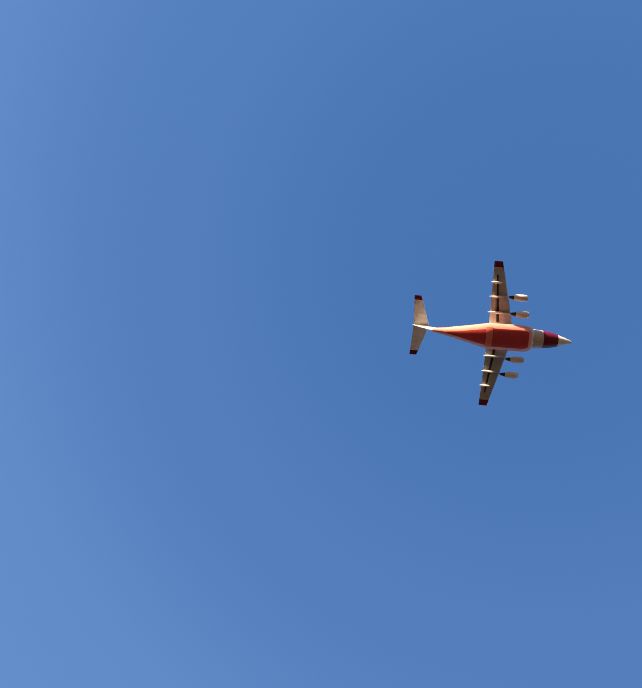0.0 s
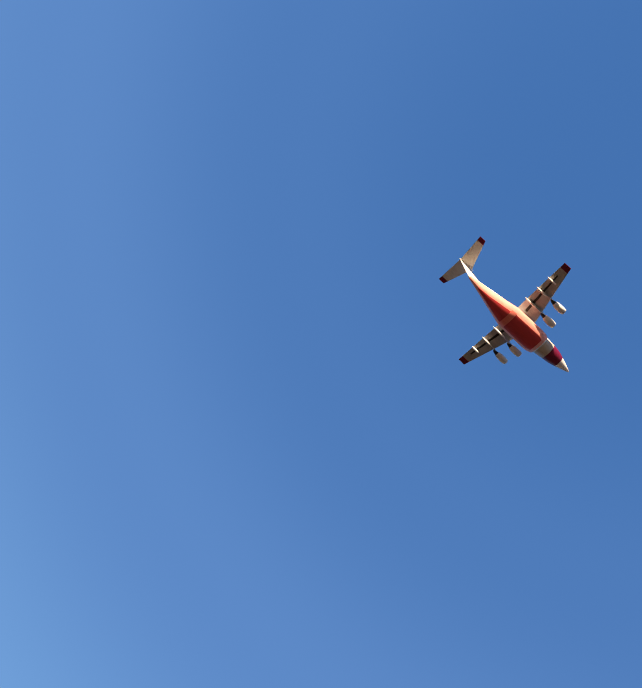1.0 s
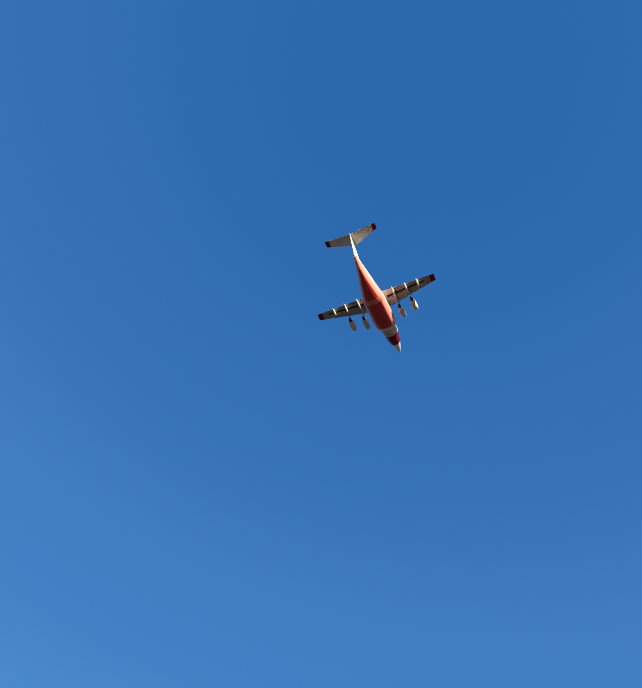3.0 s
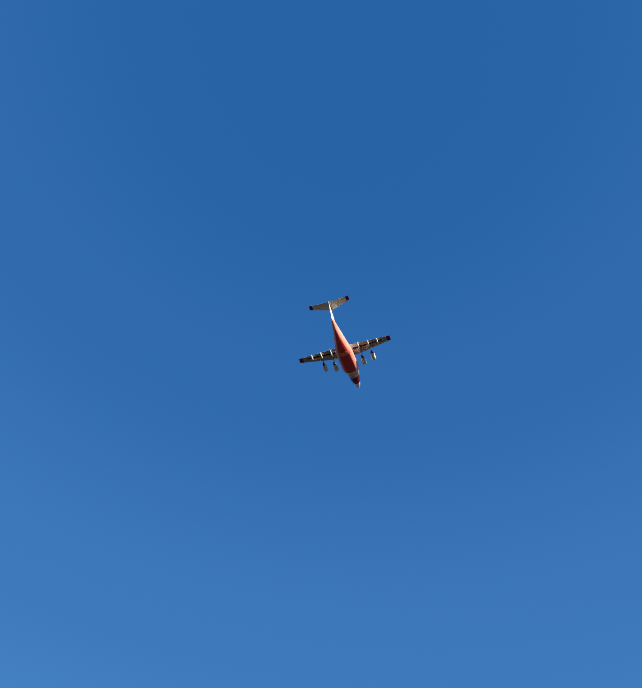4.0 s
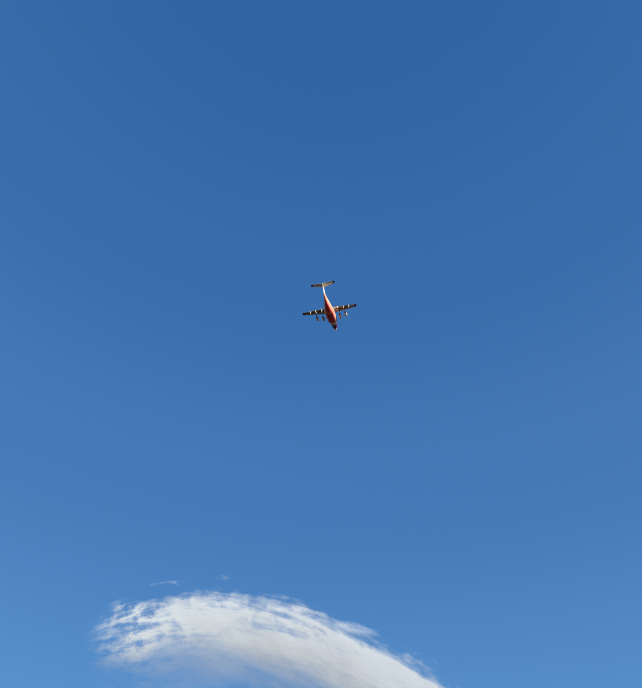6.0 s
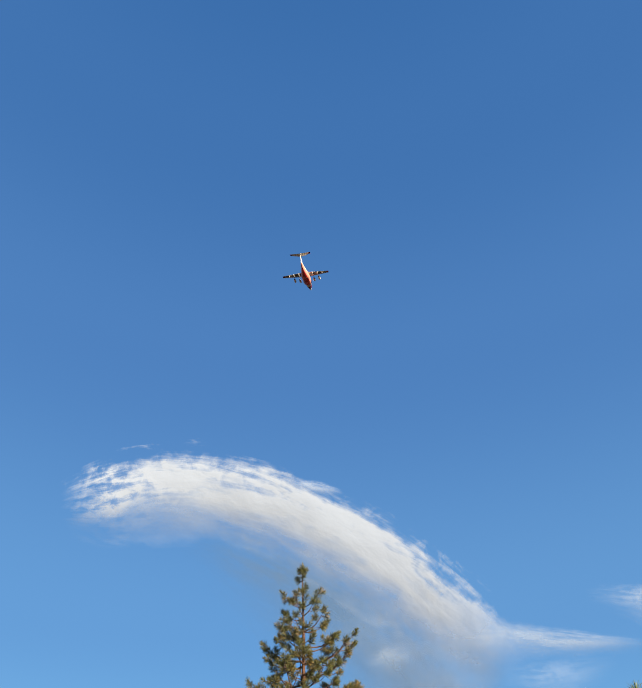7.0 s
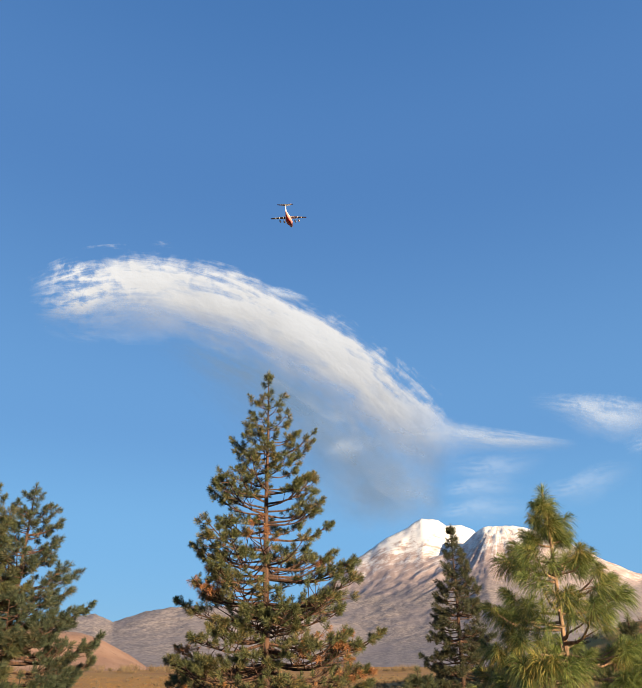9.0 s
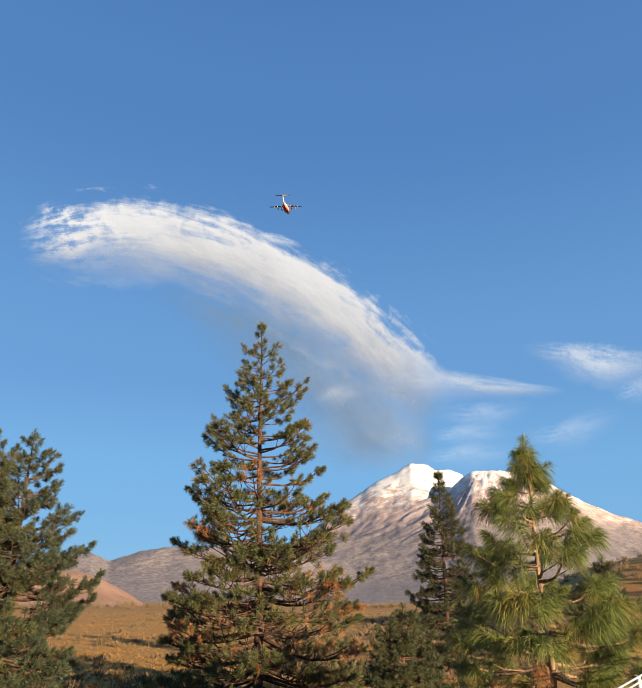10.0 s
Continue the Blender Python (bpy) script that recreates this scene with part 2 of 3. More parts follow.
def part(name, bm, material, parent, label="", smooth=True):
    me = bpy.data.meshes.new(name)
    bmesh.ops.recalc_face_normals(bm, faces=bm.faces)
    for e in bm.edges:
        e.smooth = e.calc_face_angle(0.0) < 0.6
    bm.to_mesh(me)
    bm.free()
    me.materials.append(material)
    if smooth:
        me.polygons.foreach_set("use_smooth", [True] * len(me.polygons))
    ob = new(name, me)
    ob.parent = parent
    if label:
        tagged(ob, label)
    return ob


def raw_part(name, verts, faces, material, parent, label="", smooth=False):
    ob = new(name, mesh_of(name, verts, faces, material, smooth))
    ob.parent = parent
    if label:
        tagged(ob, label)
    return ob


def at(az, el, d, z0=EYE_Z):
    """A point d metres off the standpoint, by compass angle from the view axis and by height angle."""
    a, e = radians(az), radians(el)
    return Vector((d * math.sin(a) * math.cos(e), d * math.cos(a) * math.cos(e), z0 + d * math.sin(e)))


def ease(v, lo, hi):
    t = min(1.0, max(0.0, (v - lo) / (hi - lo)))
    return t * t * (3 - 2 * t)


def curve_through(points, n):
    """n + 1 points on a smooth curve through the given ones."""
    pts = [Vector(p) for p in points]
    out = []
    for i in range(n + 1):
        s = i / n * (len(pts) - 1)
        k = min(int(s), len(pts) - 2)
        f = s - k
        p0, p1, p2, p3 = pts[max(k - 1, 0)], pts[k], pts[k + 1], pts[min(k + 2, len(pts) - 1)]
        out.append(0.5 * (2 * p1 + (p2 - p0) * f + (2 * p0 - 5 * p1 + 4 * p2 - p3) * f * f + (3 * p1 - p0 - 3 * p2 + p3) * f ** 3))
    return out


# ---- ground: one sheet to the horizon ----
def ground_z(x, y):
    r = math.hypot(x, y)
    z = 4.6 - 4.4 * ease(r, 8, 42)
    az = math.degrees(math.atan2(x, y)) if y > 0 else 0.0
    z += (4.6 + 0.40 * az) * ease(az, 4, 24) * (1 - ease(az, 28, 46)) * ease(r, 70, 165) * (1 - 0.8 * ease(r, 230, 420))
    z += 0.5 * noise.noise(Vector((x * 0.03, y * 0.03, 0))) * ease(r, 12, 60)
    z += 0.12 * noise.noise(Vector((x * 0.35, y * 0.35, 3))) * ease(r, 3, 12)
    return z


def make_ground():
    angles = [radians(-45 + 90 * i / 180) for i in range(180)] + [radians(45 + 270 * i / 54) for i in range(54)]
    radii = [0.6 * (4900 / 0.6) ** (i / 110) for i in range(111)]
    verts, faces, n = [(0, 0, ground_z(0, 0))], [], len(angles)
    for r in radii:
        for a in angles:
            x, y = r * math.sin(a), r * math.cos(a)
            verts.append((x, y, ground_z(x, y)))
    for j in range(n):
        faces.append((0, 1 + (j + 1) % n, 1 + j))
    for i in range(len(radii) - 1):
        for j in range(n):
            a, b = 1 + i * n + j, 1 + i * n + (j + 1) % n
            faces.append((a, b, b + n, a + n))
    tagged(new("ground", mesh_of("ground", verts, faces, GROUND, True)), "dry ochre grassland plain with scattered scrub", "ground", kind="structure")


def make_hill(name, az0, az1, d0, d1, n_az, n_d, height, material, label):
    """A piece of far relief: a sheet over a sector of the plain; height(az, d, x, y) in metres."""
    verts, faces = [], []
    for i in range(n_d + 1):
        d = d0 + (d1 - d0) * i / n_d
        for j in range(n_az + 1):
            az = az0 + (az1 - az0) * j / n_az
            x, y = d * math.sin(radians(az)), d * math.cos(radians(az))
            verts.append((x, y, height(az, d, x, y)))
    for i in range(n_d):
        for j in range(n_az):
            a = i * (n_az + 1) + j
            faces.append((a, a + 1, a + n_az + 2, a + n_az + 1))
    return tagged(new(name, mesh_of(name, verts, faces, material, True)), label, "mountain" if "mountain" in name else "hill", kind="structure")


def ochre_hill(az, d, x, y):
    crest = outline([(-30, 30), (-24, 46), (-21.1, 44), (-19.2, 42), (-17.5, 34), (-15.5, 18), (-14, 4), (-13, 0)], az)
    return -3 + crest * math.exp(-((d - 900) / 150) ** 2) + 1.2 * noise.fractal(Vector((x * 0.02, y * 0.02, 1)), 1.0, 2.0, 4)


def outline(rows, az):
    """Height of a crest at a compass angle; rows of angle and metres, eased between them."""
    if az <= rows[0][0]:
        return rows[0][1] * max(0.0, 1 - (rows[0][0] - az) / 9)
    for (a0, h0), (a1, h1) in zip(rows, rows[1:]):
        if az <= a1:
            return h0 + (h1 - h0) * (az - a0) / (a1 - a0)
    return rows[-1][1] * max(0.0, 1 - (az - rows[-1][0]) / 14)


MAIN_CREST = [(-1.2, 371), (0.3, 446), (1.9, 532), (4.8, 676), (6.3, 722), (7.8, 778), (9.2, 763), (9.8, 732), (10.9, 732), (12, 700), (13.3, 596), (15.5, 420)]
CONE_CREST = [(2.5, 250), (5.9, 391), (7.9, 457), (10.8, 547), (11.9, 612), (12.9, 656), (15.3, 652), (17.3, 612), (19.1, 558), (20.5, 503), (22.1, 446), (23.5, 401), (25, 364), (28, 280)]
LOW_CREST = [(-22, 146), (-20, 160), (-18.4, 167), (-17, 142), (-14.5, 175), (-11.3, 200), (-6.3, 218), (-1.2, 160), (4, 90), (14, 70), (26, 70)]
APRON = [(-10, 150), (-4, 250), (2, 320), (8, 350), (14, 360), (22, 320), (30, 220)]
MAIN_D, CONE_D, LOW_D = 3980, 3600, 2700


def mountain(az, d, x, y):
    warp = 0.35 * noise.noise(Vector((x * 0.006, y * 0.006, 4)))
    ra = MAIN_D - d
    ha = outline(MAIN_CREST, az + warp * ease(ra, 60, 400) * 2)
    rib = noise.fractal(Vector((x * 0.012 + y * 0.006, y * 0.008 - x * 0.003, 7)), 0.7, 2.1, 7)
    ha *= math.exp(-(abs(ra) / (640 if ra > 0 else 420)) ** 1.3)
    ha += (5 * ease(ra, 5, 160) + 5) * rib * math.exp(-(ra / 620) ** 2)
    rb = CONE_D - d
    hb = outline(CONE_CREST, 14.1 + (az - 14.1) * (1 - 0.10 * ease(rb, 0, 600)))
    hb *= math.exp(-(abs(rb) / (820 if rb > 0 else 330)) ** 1.15)
    tb = math.atan2(y - (CONE_D + 80) * math.cos(radians(14.1)), x - (CONE_D + 80) * math.sin(radians(14.1)))
    hb += 9 * noise.fractal(Vector((math.cos(tb) * 17, math.sin(tb) * 17, rb / 900)), 0.7, 2.1, 5) * (0.5 + ease(rb, -5, 120)) * math.exp(-(rb / 640) ** 2)
    low = outline(LOW_CREST, az) * math.exp(-(abs(d - LOW_D) / (700 if d < LOW_D else 1500)) ** 1.7)
    apron = outline(APRON, az) * math.exp(-(abs(3700 - d) / (1150 if d < 3700 else 500)) ** 1.8) + 4 * noise.fractal(Vector((x * 0.003, y * 0.003, 11)), 0.8, 2.1, 5)
    h = (max(ha, 0) ** 10 + max(hb, 0) ** 10 + low ** 10 + max(apron, 0) ** 10) ** 0.1
    h += (12 * noise.fractal(Vector((x * 0.004, y * 0.004, 5)), 0.9, 2.1, 6) + 5 * noise.fractal(Vector((x * 0.02, y * 0.02, 2)), 0.8, 2.1, 4)) * ease(h, 10, 160) * (1 - 0.4 * ease(h, 300, 600))
    return h * ease(d, 1150, 1900) - 4


make_ground()
make_hill("hill", -36, -8, 640, 1200, 120, 60, ochre_hill, HILL, "bare ochre hill at the far edge of the plain")
make_hill("mountain_range", -38, 46, 1150, 4850, 420, 190, mountain, MOUNTAIN, "snow-capped twin volcano above grey brown scrub slopes")


# ---- clouds ----
def cloud(spine, n_u, n_v, material, label, near=4400, far=4400, puff=60.0, seed=0):
    """spine: rows of compass angle, height angle, half width in degrees; the first side lies uppermost. near, far: how far off its two ends are."""
    line = curve_through(spine, n_u)
    verts, faces, uvs = [], [], []
    for i, p in enumerate(line):
        q = line[min(i + 1, n_u)] - line[max(i - 1, 0)]
        side = Vector((-q.y, q.x, 0)).normalized()
        for j in range(n_v + 1):
            v = j / n_v
            a = p.x + side.x * p.z * (1 - 2 * v) / math.cos(radians(p.y))
            e = p.y + side.y * p.z * (1 - 2 * v)
            bulge = puff * (math.sin(math.pi * min(1, v * 1.1)) + 0.10 * noise.fractal(Vector((i * 0.10, v * 2.5, seed)), 0.9, 2.0, 3))
            verts.append(at(a, e, near + (far - near) * i / n_u - bulge))
            uvs.append((i / n_u, v))
    for i in range(n_u):
        for j in range(n_v):
            a = i * (n_v + 1) + j
            faces.append((a, a + 1, a + n_v + 2, a + n_v + 1))
    me = mesh_of("cloud", verts, faces, material, True)
    layer = me.uv_layers.new(name="UVMap")
    for loop in me.loops:
        layer.data[loop.index].uv = uvs[loop.vertex_index]
    ob = tagged(new("cloud", me), label, "cloud")
    ob.visible_shadow = False
    return ob


cloud([(-18.7, 26.2, 1.9), (-13.7, 25.1, 3.3), (-7.8, 22.5, 4.8), (-2.0, 19.2, 6.0), (1.9, 15.8, 5.9), (4.5, 12.8, 5.0), (5.5, 10.3, 3.6)],
      70, 20, VEIL, "veil below the white cloud, coloured grey as its shade", 4800, 4300, 30.0, 6)
cloud([(-7.0, 19.2, 2.6), (-0.4, 18.4, 4.6), (4.7, 17.4, 5.0), (10.9, 16.0, 3.9)], 60, 20, STEM, "soft grey white layer of cloud over the summit", 4650, 4200, 30.0, 9)
cloud([(-4.5, 13.6, 2.2), (1.1, 13.6, 3.8), (5.3, 13.2, 4.0), (10.3, 12.9, 3.0)], 60, 20, STEM, "soft grey white layer of cloud over the summit", 4600, 4250, 30.0, 12)
cloud([(-28.0, 26.8, 2.3), (-24.6, 27.9, 4.0), (-20.6, 29.0, 4.5), (-15.0, 29.4, 4.4), (-9.0, 28.5, 4.4), (-2.9, 26.0, 4.5), (2.7, 22.9, 4.4), (6.2, 20.3, 4.2), (9.2, 17.6, 3.7), (11.8, 15.2, 2.9)],
      120, 26, CLOUD, "long white streaked cloud with a feathered end", 3900, 4300, 70.0, 1)
cloud([(4.0, 17.9, 1.2), (9.6, 17.8, 1.9), (14.3, 17.1, 1.4), (18.2, 16.5, 0.9), (21.4, 16.0, 0.5)], 40, 12, BANK, "white tail drawn out of the long cloud", 4150, 4350, 20.0, 2)
cloud([(17.0, 20.1, 0.6), (20.9, 19.2, 1.7), (23.5, 18.2, 2.3), (26.4, 17.4, 2.3), (33.0, 16.5, 1.8)], 40, 12, BANK, "soft white bank of cloud", 4000, 4700, 20.0, 3)
for seed, line in enumerate((
        [(15.9, 12.6, 0.6), (20.1, 12.6, 1.6), (22.9, 13.4, 1.6), (25.6, 13.9, 0.7)],
        [(8.6, 15.2, 0.9), (13.3, 14.7, 1.9), (15.9, 14.8, 1.5), (18.9, 15.3, 0.7)],
        [(9.2, 13.0, 0.7), (12.8, 13.2, 1.4), (16.9, 12.8, 0.8)],
        [(8.2, 11.2, 0.7), (12.9, 11.5, 1.5), (17.6, 11.3, 0.9)],
        [(24.4, 15.2, 0.8), (27.3, 15.6, 1.5), (30.2, 15.4, 1.0)],
        [(-0.9, 16.6, 0.6), (1.6, 16.9, 1.4), (4.4, 17.3, 0.8)])):
    cloud(line, 30, 10, WISP, "faint wisp of cloud", 4100, 4500, 20.0, 14 + seed)
cloud([(-7.5, 30.6, 0.3), (-4.8, 30.2, 0.85), (-1.9, 29.7, 0.4)], 30, 8, BANK, "small torn wisp of cloud", 4200, 4550, 20.0, 8)


# ---- the jet ----
def ring_body(stations, sides=28):
    """A lofted body along x: rows of x, centre z, half width, half height, y."""
    bm = bmesh.new()
    rings = []
    for x, zc, w, h, y0 in stations:
        rings.append([bm.verts.new((x * JET, (y0 + w * math.cos(2 * math.pi * k / sides)) * JET, (zc + h * math.sin(2 * math.pi * k / sides)) * JET)) for k in range(sides)])
    for a, b in zip(rings, rings[1:]):
        for k in range(sides):
            bm.faces.new((a[k], a[(k + 1) % sides], b[(k + 1) % sides], b[k]))
    bm.faces.new(rings[0])
    bm.faces.new(list(reversed(rings[-1])))
    return bm


def shell(stations, sides=16):
    """A curved panel under a body: rows of x, centre z, half width, half height, half opening in degrees."""
    bm = bmesh.new()
    rings = []
    for x, zc, w, h, open_deg in stations:
        arc = [radians(-90 - open_deg + 2 * open_deg * k / sides) for k in range(sides + 1)]
        row = [(w + 0.03, h + 0.03, a) for a in arc] + [(w - 0.08, h - 0.08, a) for a in reversed(arc)]
        rings.append([bm.verts.new((x * JET, p * math.cos(a) * JET, (zc + q * math.sin(a)) * JET)) for p, q, a in row])
    n = len(rings[0])
    for a, b in zip(rings, rings[1:]):
        for k in range(n):
            bm.faces.new((a[k], a[(k + 1) % n], b[(k + 1) % n], b[k]))
    bm.faces.new(rings[0])
    bm.faces.new(list(reversed(rings[-1])))
    return bm


def foil(sections, upright=False):
    """A lofted wing. sections: leading edge x, span position, height, chord, thickness."""
    shape = [(0, 0), (0.03, 0.35), (0.12, 0.5), (0.35, 0.5), (0.7, 0.25), (1, 0.02), (1, -0.02), (0.7, -0.22), (0.35, -0.42), (0.12, -0.42), (0.03, -0.3)]
    bm = bmesh.new()
    rings = []
    for le, s, z, c, t in sections:
        row = []
        for u, w in shape:
            p = (le - u * c, s, z + w * t) if not upright else (le - u * c, w * t + s, z)
            row.append(bm.verts.new([q * JET for q in p]))
        rings.append(row)
    n = len(shape)
    for a, b in zip(rings, rings[1:]):
        for k in range(n):
            bm.faces.new((a[k], a[(k + 1) % n], b[(k + 1) % n], b[k]))
    bm.faces.new(rings[0])
    bm.faces.new(list(reversed(rings[-1])))
    return bm


def wing_at(s):
    """Leading edge, height, chord and thickness of the main wing at the span position s."""
    f = abs(s) / 13.1
    return 3.4 - 3.6 * f, 2.05 - 1.45 * f, 4.55 - 3.1 * f, 0.62 - 0.42 * f


def wing_piece(s0, s1):
    rows = []
    for i in range(5):
        s = s0 + (s1 - s0) * i / 4
        le, z, c, t = wing_at(s)
        rows.append((le, s, z, c, t))
    return foil(rows)


def make_jet():
    jet = new("air_tanker")
    tagged(jet, "white and red four-engined tanker jet in level flight", "airplane")
    part("fuselage", ring_body([(8.7, -0.06, 1.42, 1.48, 0), (7.6, 0.0, 1.56, 1.64, 0), (6.4, 0, 1.66, 1.74, 0), (0, 0, 1.78, 1.78, 0), (-3.5, 0.05, 1.66, 1.70, 0),
                                (-6.5, 0.4, 1.16, 1.28, 0), (-9.0, 0.8, 0.64, 0.88, 0), (-10.8, 1.1, 0.36, 0.55, 0), (-11.6, 1.25, 0.15, 0.25, 0)]), JET_WHITE, jet)
    part("nose_stripe", ring_body([(10.4, -0.24, 1.04, 1.08, 0), (9.6, -0.14, 1.30, 1.34, 0), (8.9, -0.08, 1.43, 1.49, 0), (7.8, -0.02, 1.57, 1.65, 0)]), JET_TIP, jet, "dark red band round the nose")
    part("nose_cone", ring_body([(12.95, -0.55, 0.04, 0.04, 0), (12.7, -0.52, 0.21, 0.21, 0), (12.2, -0.45, 0.42, 0.44, 0), (11.4, -0.35, 0.72, 0.76, 0), (10.35, -0.23, 1.05, 1.09, 0)]), JET_WHITE, jet)
    # The tank's salmon sides have sunlight painted in; the floor stays red.
    tank = part("belly_tank", ring_body([(6.0, -0.55, 1.72, 1.28, 0), (5.75, -0.60, 2.06, 1.46, 0), (5.2, -0.66, 2.26, 1.60, 0), (4.4, -0.70, 2.34, 1.70, 0), (-1.5, -0.70, 2.32, 1.70, 0), (-3.5, -0.45, 1.86, 1.62, 0),
                                         (-6.5, 0.10, 1.20, 1.30, 0), (-9.0, 0.60, 0.68, 0.90, 0), (-11.2, 1.05, 0.28, 0.45, 0)]), JET_SUNLIT_RED, jet, "red retardant tank under the belly, coloured salmon as if sunlit")
    part("tank_floor", shell([(5.2, -0.66, 2.26, 1.60, 36), (4.4, -0.70, 2.34, 1.70, 44), (-1.0, -0.70, 2.32, 1.70, 44)]), JET_RED, tank, "dark red belly panel")
    part("tank_hatch", shell([(-1.0, -0.70, 2.34, 1.72, 50), (-1.5, -0.70, 2.34, 1.72, 50), (-2.1, -0.63, 2.20, 1.71, 50)]), JET_ORANGE, tank, "orange red cross band on the belly")
    part("tail_panel", shell([(-2.1, -0.63, 2.18, 1.69, 40), (-3.5, -0.45, 1.88, 1.64, 38), (-6.5, 0.10, 1.22, 1.32, 26), (-8.8, 0.56, 0.72, 0.93, 10)]), JET_RED, tank, "dark red keel panel")
    part("tank_lip", ring_body([(6.12, -0.55, 1.60, 1.24, 0), (6.02, -0.56, 1.76, 1.32, 0), (5.86, -0.59, 2.00, 1.45, 0), (5.70, -0.60, 2.06, 1.44, 0)]), JET_WHITE, tank, "white front lip of the tank")
    part("tank_collar", ring_body([(7.85, -0.04, 1.57, 1.66, 0), (7.0, -0.2, 1.64, 1.62, 0), (6.2, -0.40, 1.68, 1.48, 0), (5.9, -0.50, 1.68, 1.40, 0)]), JET_CREAM, tank, "stained cream front fairing of the tank")
    for sgn in (1, -1):
        wing = part("wing", wing_piece(1.2 * sgn, 12.05 * sgn), JET_GREY, jet)
        part("wing_tip", wing_piece(12.05 * sgn, 13.1 * sgn), JET_TIP, wing, "dark red wing tip")
        for s0, s1 in ((2.2, 3.75), (4.25, 6.55), (7.05, 9.15), (9.65, 10.7)):
            rows = []
            for s in (s0, s1):
                le, z, c, t = wing_at(s)
                rows.append((le - 0.57 * c, s * sgn, z - 0.345 * t - 0.03, 0.13 * c, 0.12))
            part("flap_gap", foil(rows), JET_DARK, wing)
        for s in (4.0, 6.8, 9.4):
            le, z, c, t = wing_at(s)
            part("flap_fairing", ring_body([(le - 0.30 * c, z - 0.3, 0.05, 0.05, s * sgn), (le - 0.5 * c, z - 0.42, 0.20, 0.26, s * sgn), (le - 0.85 * c, z - 0.36, 0.20, 0.26, s * sgn),
                                            (le - 1.12 * c, z - 0.2, 0.04, 0.05, s * sgn)], 10), JET_WHITE, wing)
        for s, x, zc in ((4.08, 5.2, 0.12), (6.97, 4.6, 0.28)):
            le, z, c, t = wing_at(s)
            nac = part("engine", ring_body([(x, zc, 0.46, 0.46, s * sgn), (x - 0.12, zc, 0.55, 0.55, s * sgn), (x - 0.8, zc, 0.63, 0.63, s * sgn), (x - 1.7, zc, 0.60, 0.60, s * sgn),
                                            (x - 2.3, zc + 0.05, 0.45, 0.45, s * sgn)], 20), JET_WHITE, jet)
            part("intake", ring_body([(x + 0.01, zc, 0.41, 0.41, s * sgn), (x - 0.3, zc, 0.36, 0.36, s * sgn)], 20), JET_DARK, nac)
            part("exhaust", ring_body([(x - 2.25, zc + 0.05, 0.38, 0.38, s * sgn), (x - 2.9, zc + 0.1, 0.24, 0.24, s * sgn), (x - 3.2, zc + 0.1, 0.08, 0.08, s * sgn)], 16), JET_DARK, nac, "dark exhaust cone")
            part("pylon", foil([(x - 0.9, s * sgn, zc + 0.5, 2.3, 0.22), (le + 0.25, s * sgn, z - 0.1, 2.9, 0.22)], True), JET_GREY, nac)
    fin = part("fin", foil([(-7.2, 0, 1.3, 4.6, 0.42), (-9.7, 0, 2.8, 3.3, 0.38), (-12.0, 0, 4.7, 2.5, 0.30)], True), JET_WHITE, jet)
    part("fin_bullet", ring_body([(-11.4, 4.8, 0.08, 0.08, 0), (-12.1, 4.8, 0.22, 0.24, 0), (-14.1, 4.78, 0.2, 0.2, 0), (-14.7, 4.75, 0.05, 0.05, 0)], 12), JET_WHITE, fin)
    for sgn in (1, -1):
        tail = part("tailplane", foil([(-11.6, 0.1 * sgn, 4.8, 2.85, 0.3), (-13.2, 4.75 * sgn, 4.8, 1.5, 0.18)]), JET_WHITE, jet)
        part("tailplane_tip", foil([(-13.2, 4.75 * sgn, 4.8, 1.5, 0.18), (-13.5, 5.6 * sgn, 4.8, 1.27, 0.15)]), JET_TIP, tail, "dark red tailplane tip")
    return jet


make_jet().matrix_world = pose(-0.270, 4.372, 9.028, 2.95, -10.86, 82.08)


# ---- pines ----
def tube(verts, faces, pts, r0, r1, sides=5):
    base = len(verts)
    n = len(pts)
    for i, p in enumerate(pts):
        d = (pts[min(i + 1, n - 1)] - pts[max(i - 1, 0)]).normalized()
        a = d.orthogonal().normalized()
        b = d.cross(a)
        r = r0 + (r1 - r0) * i / (n - 1)
        for k in range(sides):
            t = 2 * math.pi * k / sides
            verts.append(p + (a * math.cos(t) + b * math.sin(t)) * r)
    for i in range(n - 1):
        for k in range(sides):
            q = base + i * sides
            faces.append((q + k, q + (k + 1) % sides, q + sides + (k + 1) % sides, q + sides + k))


def tuft(rng, verts, faces, pos, way, length, count, width, droop, spread=1.5):
    """A bottlebrush of needles round a twig's end, domed at its tip; each needle is a thin bent blade."""
    way = way.normalized()
    a = way.orthogonal().normalized()
    b = way.cross(a)
    for _ in range(count):
        u, t = rng.random(), rng.uniform(0, 2 * math.pi)
        s = 0.1 + (spread - 0.1) * u ** 0.55 + rng.gauss(0, 0.15)
        d = (way * math.cos(s) + (a * math.cos(t) + b * math.sin(t)) * math.sin(s)).normalized()
        p = pos - way * u * 0.9 * length
        l = length * rng.uniform(0.75, 1.05)
        side = d.cross(Vector((rng.gauss(0, 1), rng.gauss(0, 1), rng.gauss(0, 1)))).normalized() * width
        m = p + d * l * 0.55 + Vector((0, 0, -droop * l * 0.18))
        e = p + d * l + Vector((0, 0, -droop * l * 0.7))
        k = len(verts)
        verts.extend((p - side * 0.5, p + side * 0.5, m + side, m - side, e))
        faces.append((k, k + 1, k + 2, k + 3))
        faces.append((k + 3, k + 2, k + 4))


